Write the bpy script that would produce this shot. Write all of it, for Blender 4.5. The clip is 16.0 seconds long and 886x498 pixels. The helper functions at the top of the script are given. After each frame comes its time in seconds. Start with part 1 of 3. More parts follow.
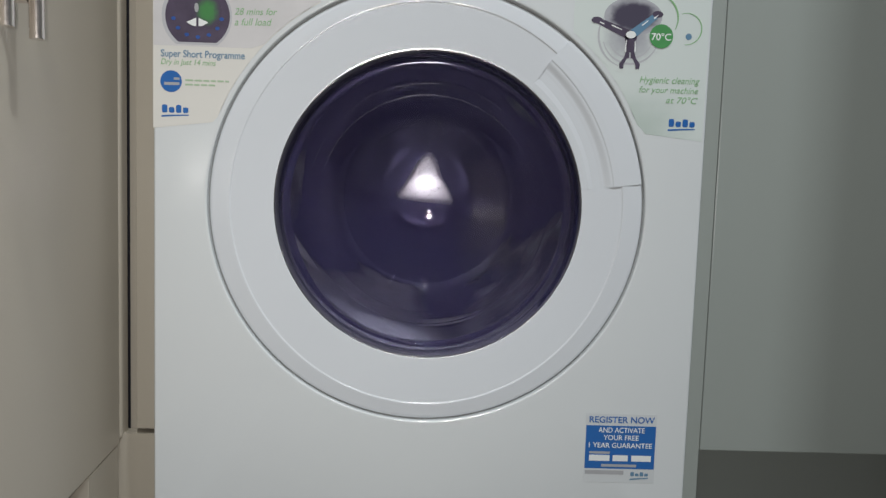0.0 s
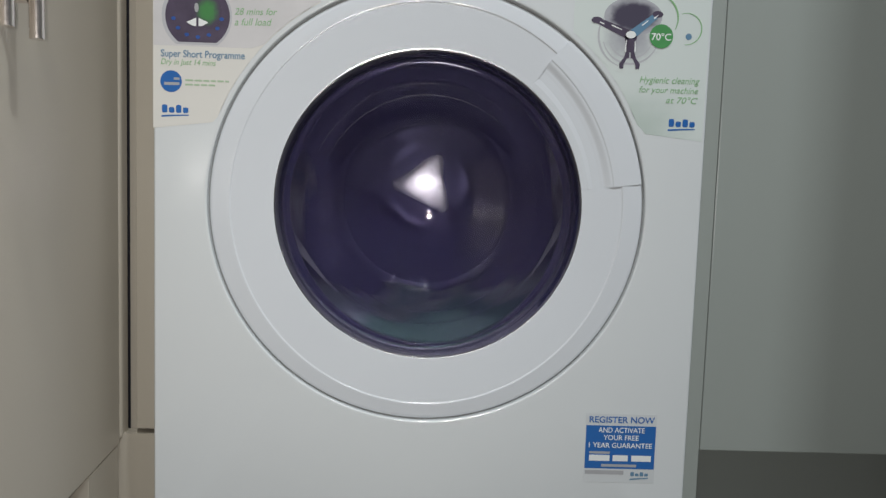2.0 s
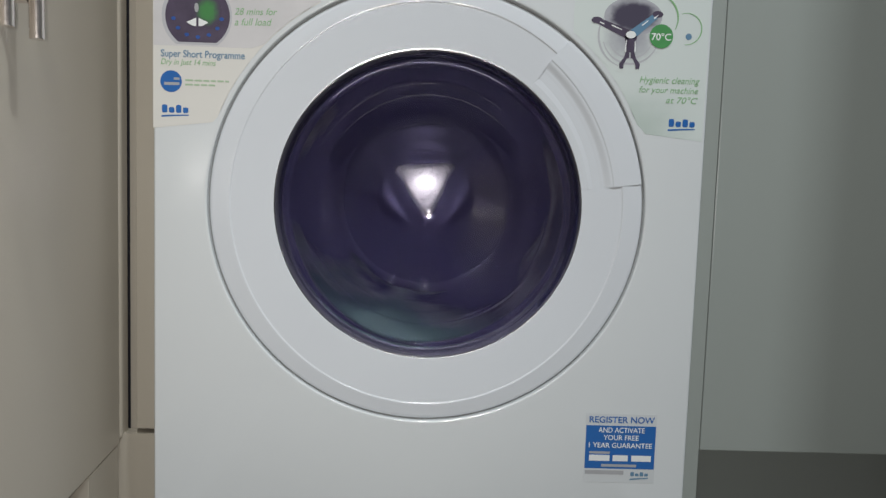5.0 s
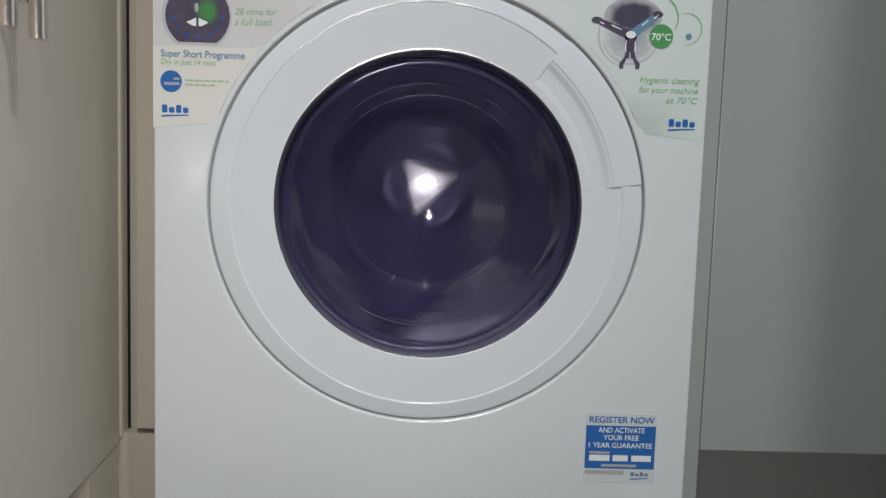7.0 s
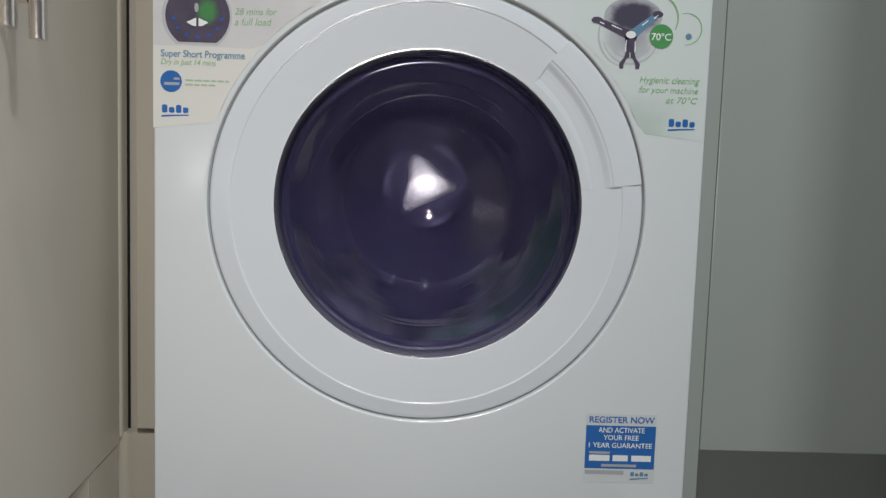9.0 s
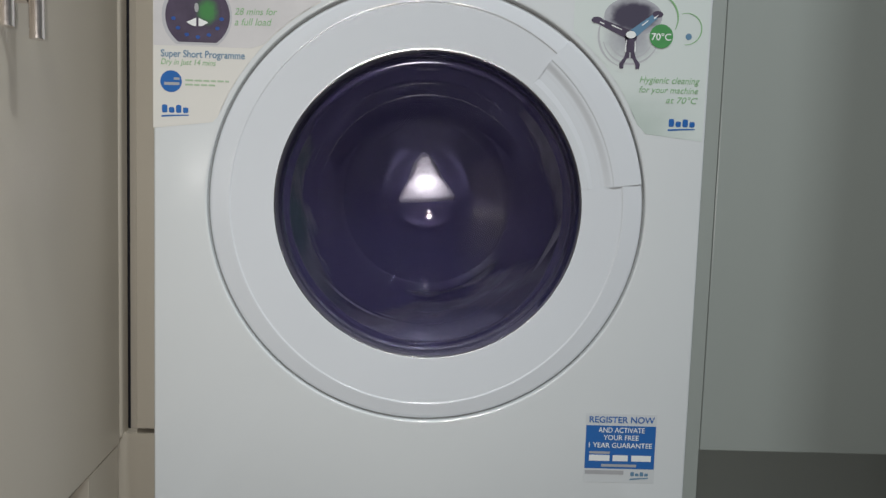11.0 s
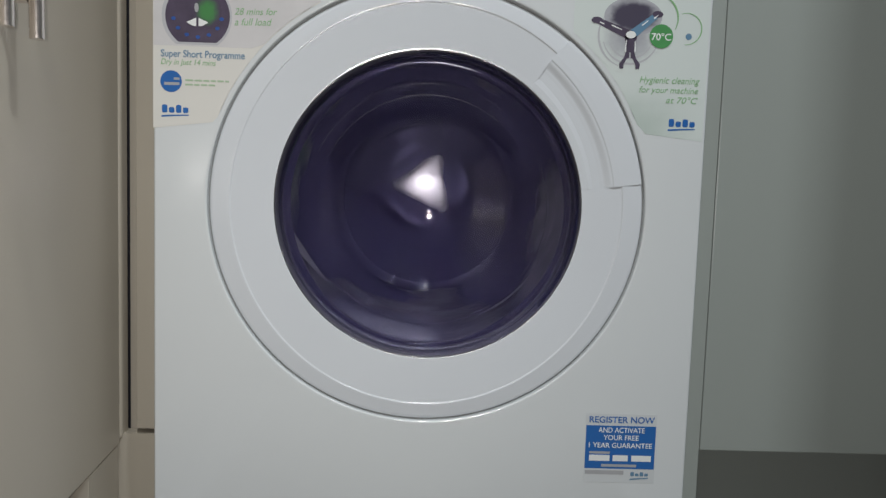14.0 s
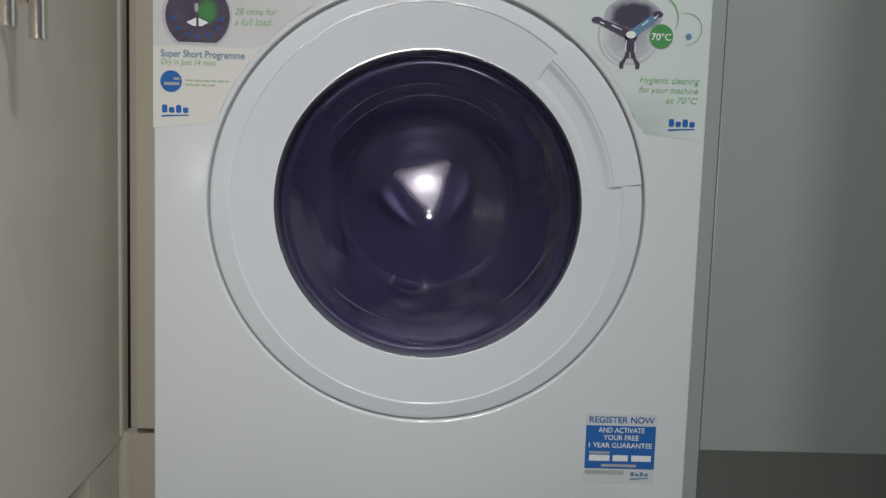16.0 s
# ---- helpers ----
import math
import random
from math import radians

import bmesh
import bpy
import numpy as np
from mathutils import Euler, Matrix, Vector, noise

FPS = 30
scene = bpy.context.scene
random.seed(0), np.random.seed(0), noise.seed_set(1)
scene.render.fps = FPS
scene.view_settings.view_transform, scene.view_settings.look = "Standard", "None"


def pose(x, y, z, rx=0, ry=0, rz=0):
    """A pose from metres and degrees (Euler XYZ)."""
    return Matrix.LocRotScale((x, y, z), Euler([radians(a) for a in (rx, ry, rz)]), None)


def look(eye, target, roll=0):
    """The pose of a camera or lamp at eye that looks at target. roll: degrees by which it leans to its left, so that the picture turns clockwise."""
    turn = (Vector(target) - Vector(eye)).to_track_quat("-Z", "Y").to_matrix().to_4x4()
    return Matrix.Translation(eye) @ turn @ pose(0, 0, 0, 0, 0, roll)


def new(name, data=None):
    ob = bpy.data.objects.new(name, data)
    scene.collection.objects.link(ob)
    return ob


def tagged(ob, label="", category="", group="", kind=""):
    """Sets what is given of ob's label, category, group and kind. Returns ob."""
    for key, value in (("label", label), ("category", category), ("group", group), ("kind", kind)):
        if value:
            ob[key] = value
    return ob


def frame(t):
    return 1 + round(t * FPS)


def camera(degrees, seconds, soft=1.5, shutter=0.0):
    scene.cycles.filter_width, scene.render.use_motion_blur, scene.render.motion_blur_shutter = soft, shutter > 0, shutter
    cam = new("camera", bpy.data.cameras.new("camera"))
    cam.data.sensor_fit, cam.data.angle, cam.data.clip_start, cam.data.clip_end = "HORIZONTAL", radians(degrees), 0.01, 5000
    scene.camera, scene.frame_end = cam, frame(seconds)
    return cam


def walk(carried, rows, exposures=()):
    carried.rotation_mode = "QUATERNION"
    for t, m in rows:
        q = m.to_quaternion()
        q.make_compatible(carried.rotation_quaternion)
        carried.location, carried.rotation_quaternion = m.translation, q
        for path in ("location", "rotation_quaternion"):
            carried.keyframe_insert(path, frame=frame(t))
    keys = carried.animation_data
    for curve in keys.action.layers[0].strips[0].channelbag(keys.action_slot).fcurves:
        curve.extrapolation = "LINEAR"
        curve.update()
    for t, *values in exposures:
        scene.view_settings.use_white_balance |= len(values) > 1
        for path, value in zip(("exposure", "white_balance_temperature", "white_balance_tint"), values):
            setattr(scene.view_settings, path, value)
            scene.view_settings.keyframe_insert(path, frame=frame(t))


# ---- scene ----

# ---- camera and its way: it stands still, about 0.83 m before the machine ----
EYE = (0.0, -0.83, 0.447)
cam = camera(60, 16.0, soft=1.4, shutter=0.5)
still = look(EYE, (0.0189, 0.0, 0.373), 1.85)
walk(cam, [(0.0, still), (16.0, still)], [(0.0, 0.07), (12.0, 0.06), (13.0, 0.01), (14.0, -0.04), (15.0, -0.10), (16.0, -0.12)])

# ---- light ----
world = bpy.data.worlds.new("room_air")
world.use_nodes = True
world.node_tree.nodes["Background"].inputs[0].default_value = (0.5, 0.55, 0.6, 1)
world.node_tree.nodes["Background"].inputs[1].default_value = 0.05
scene.world = world

# a ceiling light to one side, added unseen for the right cabinet's falloff
ADDED_LAMP = (0.86, -1.18, 2.335)
tube = bpy.data.lights.new("added_side_glow", "AREA")
tube.shape, tube.size, tube.size_y = "RECTANGLE", 0.12, 0.06
tube.energy, tube.color = 23, (0.90, 0.97, 1.0)
new("added_side_glow", tube).matrix_world = pose(*ADDED_LAMP)

# a smaller one over the machine
SPOT = (0.03, -1.15, 2.335)
spot = bpy.data.lights.new("small_light_glow", "AREA")
spot.shape, spot.size, spot.size_y = "RECTANGLE", 0.16, 0.05
spot.energy, spot.color = 19, (0.95, 1.0, 1.0)
new("small_light_glow", spot).matrix_world = pose(*SPOT)

# the small torch beside the lens
torch = bpy.data.lights.new("torch_glow", "AREA")
torch.shape, torch.size = "DISK", 0.006
torch.energy, torch.color = 2.3, (1.0, 0.965, 0.92)
new("torch_glow", torch).matrix_world = look((-0.012, -0.84, 0.452), (-0.60, 0.0, 0.40))

# ---- materials ----
def material(name, colour, rough=0.5, metal=0.0, vary=0.08, scale=12.0, bump=0.0, bump_scale=300.0,
             rough_vary=0.08, coat=0.0, sheen=0.0, stretch=(1, 1, 1)):
    """A principled surface with stains at one scale, grain at another."""
    mat = bpy.data.materials.new(name)
    mat.use_nodes = True
    tree = mat.node_tree
    nodes, links = tree.nodes, tree.links
    bsdf = nodes["Principled BSDF"]
    tex = nodes.new("ShaderNodeTexCoord")
    mapping = nodes.new("ShaderNodeMapping")
    mapping.inputs["Scale"].default_value = stretch
    links.new(tex.outputs["Object"], mapping.inputs["Vector"])
    big = nodes.new("ShaderNodeTexNoise")
    big.inputs["Scale"].default_value, big.inputs["Detail"].default_value = scale, 4
    links.new(mapping.outputs[0], big.inputs["Vector"])
    fine = nodes.new("ShaderNodeTexNoise")
    fine.inputs["Scale"].default_value, fine.inputs["Detail"].default_value = bump_scale, 3
    links.new(mapping.outputs[0], fine.inputs["Vector"])
    ramp = nodes.new("ShaderNodeMapRange")
    ramp.inputs["To Min"].default_value, ramp.inputs["To Max"].default_value = 1 - vary, 1 + vary
    links.new(big.outputs["Fac"], ramp.inputs["Value"])
    mul = nodes.new("ShaderNodeVectorMath")
    mul.operation = "SCALE"
    mul.inputs[0].default_value = colour
    links.new(ramp.outputs[0], mul.inputs["Scale"])
    links.new(mul.outputs[0], bsdf.inputs["Base Color"])
    rr = nodes.new("ShaderNodeMapRange")
    rr.inputs["To Min"].default_value, rr.inputs["To Max"].default_value = max(0.02, rough - rough_vary), rough + rough_vary
    links.new(fine.outputs["Fac"], rr.inputs["Value"])
    links.new(rr.outputs[0], bsdf.inputs["Roughness"])
    bsdf.inputs["Metallic"].default_value = metal
    bsdf.inputs["Coat Weight"].default_value = coat
    bsdf.inputs["Coat Roughness"].default_value = 0.08
    bsdf.inputs["Sheen Weight"].default_value = sheen
    if bump:
        b = nodes.new("ShaderNodeBump")
        b.inputs["Strength"].default_value, b.inputs["Distance"].default_value = bump, 0.001
        links.new(fine.outputs["Fac"], b.inputs["Height"])
        links.new(b.outputs[0], bsdf.inputs["Normal"])
    return mat


def glass_material(name, colour, haze, rough=0.02):
    mat = bpy.data.materials.new(name)
    mat.use_nodes = True
    bsdf = mat.node_tree.nodes["Principled BSDF"]
    bsdf.inputs["Base Color"].default_value = (*colour, 1)
    bsdf.inputs["Transmission Weight"].default_value = 1.0
    bsdf.inputs["Roughness"].default_value = rough
    bsdf.inputs["IOR"].default_value = 1.34
    nodes, links = mat.node_tree.nodes, mat.node_tree.links
    # a diffuse violet veil mixed in, standing for camera haze over the dark
    veil = nodes.new("ShaderNodeBsdfDiffuse")
    veil.inputs["Color"].default_value = (*haze, 1)
    cloud = nodes.new("ShaderNodeTexNoise")
    cloud.inputs["Scale"].default_value = 16
    cloud.inputs["Detail"].default_value = 5
    amount = nodes.new("ShaderNodeMapRange")
    amount.inputs["To Min"].default_value, amount.inputs["To Max"].default_value = 0.024, 0.058
    links.new(cloud.outputs["Fac"], amount.inputs["Value"])
    mix = nodes.new("ShaderNodeMixShader")
    links.new(amount.outputs[0], mix.inputs[0])
    links.new(bsdf.outputs[0], mix.inputs[1])
    links.new(veil.outputs[0], mix.inputs[2])
    links.new(mix.outputs[0], nodes["Material Output"].inputs["Surface"])
    return mat



def soft_print(name, ink, ground, x, z, rx, rz, hard=0.35):
    """A printed smudge: ink in the middle, fading unevenly into the ground of the sheet."""
    mat = bpy.data.materials.new(name)
    mat.use_nodes = True
    nodes, links = mat.node_tree.nodes, mat.node_tree.links
    bsdf = nodes["Principled BSDF"]
    bsdf.inputs["Roughness"].default_value = 0.35
    tex, shift = nodes.new("ShaderNodeTexCoord"), nodes.new("ShaderNodeMapping")
    shift.inputs["Location"].default_value = (-x / rx, 0, -z / rz)
    shift.inputs["Scale"].default_value = (1 / rx, 0, 1 / rz)
    links.new(tex.outputs["Object"], shift.inputs["Vector"])
    far = nodes.new("ShaderNodeVectorMath")
    far.operation = "LENGTH"
    links.new(shift.outputs[0], far.inputs[0])
    grain = nodes.new("ShaderNodeTexNoise")
    grain.inputs["Scale"].default_value, grain.inputs["Detail"].default_value = 3.2, 4
    links.new(shift.outputs[0], grain.inputs["Vector"])
    add = nodes.new("ShaderNodeMath")
    add.operation, add.inputs[1].default_value, add.inputs[2].default_value = "MULTIPLY_ADD", 0.4, -0.2
    links.new(grain.outputs["Fac"], add.inputs[0])
    total = nodes.new("ShaderNodeMath")
    links.new(far.outputs["Value"], total.inputs[0])
    links.new(add.outputs[0], total.inputs[1])
    fade = nodes.new("ShaderNodeMapRange")
    fade.interpolation_type = "SMOOTHSTEP"
    fade.inputs["From Min"].default_value, fade.inputs["From Max"].default_value = hard, 0.93
    links.new(total.outputs[0], fade.inputs["Value"])
    mix = nodes.new("ShaderNodeMix")
    mix.data_type = "RGBA"
    for socket in mix.inputs:
        if socket.identifier == "A_Color":
            socket.default_value = (*ink, 1)
        elif socket.identifier == "B_Color":
            socket.default_value = (*ground, 1)
        elif socket.identifier == "Factor_Float":
            links.new(fade.outputs[0], socket)
    for socket in mix.outputs:
        if socket.identifier == "Result_Color":
            links.new(socket, bsdf.inputs["Base Color"])
    return mat


ENAMEL = material("white_enamel", (0.69, 0.712, 0.73), 0.08, vary=0.02, scale=7, bump=0.02, bump_scale=900, rough_vary=0.04)
PLASTIC = material("white_plastic", (0.69, 0.712, 0.755), 0.08, rough_vary=0.02, vary=0.02, scale=9, bump=0.03, bump_scale=700)
GLASS = glass_material("tinted_glass", (0.80, 0.77, 0.90), (0.15, 0.142, 0.36))
BLACK = material("slate_plastic", (0.11, 0.105, 0.135), 0.33)
RUBBER = material("grey_rubber", (0.10, 0.10, 0.107), 0.6, vary=0.2, scale=30, bump=0.2)
POLISHED = material("polished_steel", (0.70, 0.70, 0.70), 0.29, metal=1.0, vary=0.08, scale=30, bump=0.08, bump_scale=500)
# back and wall steel coloured near black, painting in the drum's inner shade
SHADED_STEEL = material("shaded_brushed_steel", (0.055, 0.050, 0.112), 0.42, metal=0.5, vary=0.1, scale=14, bump=0.08, bump_scale=500)
DRUM_WALL = material("shaded_drum_steel", (0.060, 0.060, 0.072), 0.4, metal=0.5, vary=0.15, scale=20, bump=0.1, bump_scale=400)
LIFTER = material("lifter_plastic", (0.16, 0.16, 0.19), 0.35)
CHROME = material("satin_chrome", (0.86, 0.79, 0.75), 0.24, metal=1.0, vary=0.06, scale=60)
TRIM = material("bright_trim", (0.22, 0.215, 0.23), 0.16, metal=1.0, vary=0.1, scale=90)
# one taupe laminate, light put into colour: dimmer copy right, lit copy left
CABINET_DIM = material("dim_taupe_laminate", (0.335, 0.358, 0.338), 0.33, vary=0.035, scale=5, bump=0.04, bump_scale=500)
CABINET_LIT = material("lit_taupe_laminate", (0.445, 0.400, 0.335), 0.33, vary=0.035, scale=5, bump=0.04, bump_scale=500)
CARCASS = material("carcass_board", (0.36, 0.34, 0.31), 0.5, vary=0.05, scale=8, bump=0.05)
COLLAR = material("grey_collar", (0.30, 0.31, 0.31), 0.5)
# near-black colour that paints the shade in the cabinet gaps
GAP_SHADE = material("gap_shade", (0.012, 0.012, 0.02), 0.7)
# far walls darkened in colour so the room reflects dimly in the glass
WALL = material("dimmed_plaster", (0.12, 0.12, 0.125), 0.8, vary=0.04, scale=3, bump=0.1, bump_scale=200)
# paler copy for the added wall, to bounce light onto the right cabinet
BOUNCE_WALL = material("pale_bounce_plaster", (0.34, 0.34, 0.335), 0.8, vary=0.04, scale=3, bump=0.1, bump_scale=200)
CEILING = material("ceiling_paint", (0.42, 0.42, 0.42), 0.9, vary=0.03, scale=2, bump=0.1)
VINYL = material("floor_vinyl", (0.20, 0.196, 0.185), 0.4, vary=0.12, scale=10, bump=0.1)
PAPER = material("label_paper", (0.715, 0.695, 0.66), 0.35, vary=0.02, scale=20)
NOTICE_PAPER = material("notice_paper", (0.62, 0.64, 0.66), 0.3, vary=0.02, scale=20)
PHOTO = material("label_photo_ground", (0.63, 0.61, 0.62), 0.35, vary=0.12, scale=25)
INK_BLUE = material("blue_ink", (0.02, 0.13, 0.42), 0.4)
INK_NIGHT = material("night_blue_ink", (0.03, 0.09, 0.33), 0.4, vary=0.3, scale=90)
INK_DIM = material("slate_blue_ink", (0.13, 0.25, 0.38), 0.4)
INK_GREEN = material("green_ink", (0.25, 0.47, 0.23), 0.4)
INK_FAINT = material("faint_green_ink", (0.40, 0.53, 0.36), 0.4)
INK_PLUM = material("plum_ink", (0.08, 0.062, 0.10), 0.4, vary=0.5, scale=60)
INK_GREY = material("grey_ink", (0.40, 0.40, 0.42), 0.4, vary=0.1, scale=40)
INK_PALE = material("pale_grey_ink", (0.50, 0.50, 0.53), 0.4, vary=0.1, scale=40)
INK_WHITE = material("white_ink", (0.82, 0.83, 0.83), 0.4)
LEAF = material("leaf_green_ink", (0.08, 0.30, 0.10), 0.4, vary=0.2, scale=60)
CLOTH_NAVY = material("navy_cotton", (0.048, 0.046, 0.068), 0.5, vary=0.3, scale=30, bump=0.5, sheen=0.3)
CLOTH_GREEN = material("green_cotton", (0.024, 0.068, 0.048), 0.6, vary=0.3, scale=30, bump=0.5, sheen=0.3)
CLOTH_GREY = material("grey_cotton", (0.17, 0.17, 0.195), 0.5, vary=0.3, scale=30, bump=0.5, sheen=0.3)


# ---- mesh helpers ----
def part(name, bm, mat, parent=None, label="", smooth=False):
    """One mesh object from a bmesh, under a thing or a part."""
    bmesh.ops.recalc_face_normals(bm, faces=bm.faces)
    for f in bm.faces:
        f.smooth = smooth
    me = bpy.data.meshes.new(name)
    bm.to_mesh(me)
    bm.free()
    if mat:
        me.materials.append(mat)
    ob = new(name, me)
    ob.parent = parent
    if label:
        tagged(ob, label)
    return ob


def empty(name, m, label, category, group="", kind=""):
    ob = new(name)
    ob.empty_display_size = 0.05
    ob.matrix_basis = m
    return tagged(ob, label, category, group, kind)


def box(x0, x1, y0, y1, z0, z1, bevel=0.0, segs=2):
    bm = bmesh.new()
    bmesh.ops.create_cube(bm, size=1)
    for v in bm.verts:
        v.co = Vector((x0 + (v.co.x + 0.5) * (x1 - x0), y0 + (v.co.y + 0.5) * (y1 - y0), z0 + (v.co.z + 0.5) * (z1 - z0)))
    if bevel:
        bmesh.ops.bevel(bm, geom=list(bm.edges), offset=bevel, segments=segs, affect="EDGES", profile=0.5)
    return bm


def lathe(profile, centre, n=128, a0=0.0, a1=360.0, closed=False):
    """Turns (r, y) about the y axis at centre (x, z); part of a turn if a0 and a1 say so."""
    bm = bmesh.new()
    full = abs(a1 - a0) >= 359.99
    count = n if full else n + 1
    rings = []
    for i in range(count):
        a = radians(a0 + (a1 - a0) * i / n)
        rings.append([bm.verts.new((centre[0] + r * math.cos(a), y, centre[1] + r * math.sin(a))) for r, y in profile])
    m = len(profile)
    for i in range(n):
        p, q = rings[i], rings[(i + 1) % count]
        for j in range(m if closed else m - 1):
            k = (j + 1) % m
            bm.faces.new((p[j], p[k], q[k], q[j]))
    if not full and closed:
        bm.faces.new(rings[0])
        bm.faces.new(list(reversed(rings[-1])))
    bmesh.ops.remove_doubles(bm, verts=bm.verts, dist=1e-6)
    return bm


def rounded(points, radius, segs=4):
    """A line of (r, y) with its inner corners rounded."""
    out = [points[0]]
    for a, b, c in zip(points, points[1:], points[2:]):
        a, b, c = Vector(a), Vector(b), Vector(c)
        k = min(radius, (a - b).length * 0.45, (c - b).length * 0.45)
        p, q = b + (a - b).normalized() * k, b + (c - b).normalized() * k
        for i in range(segs + 1):
            s = i / segs
            out.append(tuple(p * (1 - s) ** 2 + b * 2 * s * (1 - s) + q * s * s))
    return out + [points[-1]]


def sheet(outline, y, thick=0.0003):
    """A thin sheet facing the room from an outline of (x, z)."""
    bm = bmesh.new()
    front = [bm.verts.new((x, y - thick, z)) for x, z in outline]
    back = [bm.verts.new((x, y, z)) for x, z in outline]
    bm.faces.new(front)
    n = len(front)
    for i in range(n):
        bm.faces.new((front[i], back[i], back[(i + 1) % n], front[(i + 1) % n]))
    bmesh.ops.triangulate(bm, faces=[f for f in bm.faces if len(f.verts) > 4])
    return bm


def disc_outline(x, z, r, n=40, squash=1.0, a0=0, a1=360):
    return [(x + r * math.cos(radians(a0 + (a1 - a0) * i / n)), z + squash * r * math.sin(radians(a0 + (a1 - a0) * i / n))) for i in range(n)]


def bar_outline(x0, x1, z0, z1, slant=0.0):
    return [(x0, z0), (x1, z0 + slant), (x1, z1 + slant), (x0, z1)]


def arc_strip(x, z, r, w, a0, a1, level=1, n=24):
    """A thin curved stroke on a sticker."""
    bm, y, rows = bmesh.new(), -0.00034 - 0.00012 * level, []
    for i in range(n + 1):
        a = radians(a0 + (a1 - a0) * i / n)
        h = w * 0.5 * (0.35 + 0.65 * math.sin(math.pi * i / n))
        rows.append([bm.verts.new((x + k * math.cos(a), yy, z + k * math.sin(a))) for k, yy in ((r - h, y + 0.0002), (r - h, y), (r + h, y), (r + h, y + 0.0002))])
    for p, q in zip(rows, rows[1:]):
        for j in range(3):
            bm.faces.new((p[j], p[j + 1], q[j + 1], q[j]))
    return bm


def lettering(words, x0, x1, z0, z1, y, mat, parent, lean=0.0, rise=0.0, heavy=0.0):
    """Words set between x0 and x1, from z0 up to z1, on a sheet at y."""
    curve = bpy.data.curves.new("lettering", "FONT")
    curve.body, curve.shear, curve.offset = words, lean, heavy
    ob = new("lettering", curve)
    bpy.context.view_layer.update()
    me = bpy.data.meshes.new_from_object(ob.evaluated_get(bpy.context.evaluated_depsgraph_get()))
    bpy.data.objects.remove(ob)
    xs, ys = [v.co.x for v in me.vertices], [v.co.y for v in me.vertices]
    ax, bx, ay, by = min(xs), max(xs), min(ys), max(ys)
    for v in me.vertices:
        u, w = (v.co.x - ax) / (bx - ax), (v.co.y - ay) / (by - ay)
        v.co = (x0 + u * (x1 - x0), y, z0 + w * (z1 - z0) + rise * u)
    me.materials.clear()
    me.materials.append(mat)
    me.name = "lettering"
    made = new("lettering", me)
    made.parent = parent
    return made


# ---- the room: plain walls that close the place ----
def structure(name, bm, mat, label, category):
    return tagged(part(name, bm, mat), label, category, kind="structure")


structure("floor", box(-1.05, 2.05, -4.7, 0.75, -0.06, 0.0), VINYL, "beige vinyl floor under the kitchen units", "floor")
structure("ceiling", box(-1.05, 2.05, -4.7, 0.75, 2.4, 2.46), CEILING, "plain white painted ceiling", "ceiling")
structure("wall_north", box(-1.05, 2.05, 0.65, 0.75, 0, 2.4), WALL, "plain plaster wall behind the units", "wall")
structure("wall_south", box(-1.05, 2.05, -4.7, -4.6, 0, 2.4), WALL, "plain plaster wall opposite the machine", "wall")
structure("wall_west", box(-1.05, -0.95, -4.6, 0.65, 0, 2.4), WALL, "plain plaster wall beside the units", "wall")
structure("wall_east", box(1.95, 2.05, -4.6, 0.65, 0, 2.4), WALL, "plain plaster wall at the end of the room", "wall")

# unseen wall, added to block the side light off the right cabinet
structure("added_shade_wall", box(0.605, 0.70, -0.42, 0.65, 0, 2.4), BOUNCE_WALL, "unseen plain wall added to shade the right cabinet", "wall")

# ---- the washing machine ----
CX, DX, DZ = 0.0025, -0.0022, 0.4178    # its middle, the middle of its door
AXIS = (-0.006, 0.443)          # the drum's axis in the machine
machine = empty("washing_machine", pose(CX, 0, 0), "white front-loading washing machine with dark round door, drum turning", "washing machine")


def machine_body():
    bm = bmesh.new()
    hw, z0, z1, deep, hole = 0.2958, 0.012, 0.85, 0.55, 0.2405
    angles = [360.0 * i / 176 for i in range(176)]
    for cx, cz in ((hw, z1), (-hw, z1), (-hw, z0), (hw, z0)):
        angles.append(math.degrees(math.atan2(cz - DZ, cx)) % 360)
    angles = sorted(set(round(a, 5) for a in angles))
    rows = []
    for a in angles:
        c, s = math.cos(radians(a)), math.sin(radians(a))
        reach = min((hw / abs(c)) if abs(c) > 1e-9 else 9, ((z1 - DZ) / s) if s > 1e-9 else ((z0 - DZ) / s) if s < -1e-9 else 9)
        ex, ez = reach * c, DZ + reach * s
        line = [(DX + 0.2368 * c, 0.016, DZ + 0.2368 * s), (DX + 0.2368 * c, 0.0030, DZ + 0.2368 * s)]
        for r, y in ((0.23684, 0.0018), (0.23698, 0.0011), (0.23728, 0.0006), (0.2377, 0.0003), (0.2383, 0.0001), (0.2392, 0.0), (hole + 0.002, 0.0)):
            line.append((DX + r * c, y, DZ + r * s))
        for k, y in ((0.0032, 0.0), (0.0018, 0.0003), (0.0008, 0.0009), (0.0002, 0.0020), (0.0, 0.0034), (0.0, deep)):
            fx = max(-hw + k, min(hw - k, ex))
            fz = max(z0 + k, min(z1 - k, ez))
            line.append((fx, y, fz))
        rows.append([bm.verts.new(p) for p in line])
    n = len(rows)
    for i in range(n):
        p, q = rows[i], rows[(i + 1) % n]
        for j in range(len(p) - 1):
            bm.faces.new((p[j], p[j + 1], q[j + 1], q[j]))
    bm.faces.new([r[-1] for r in rows])
    return bm


body = part("body", machine_body(), ENAMEL, machine, "white enamelled steel cabinet", smooth=True)
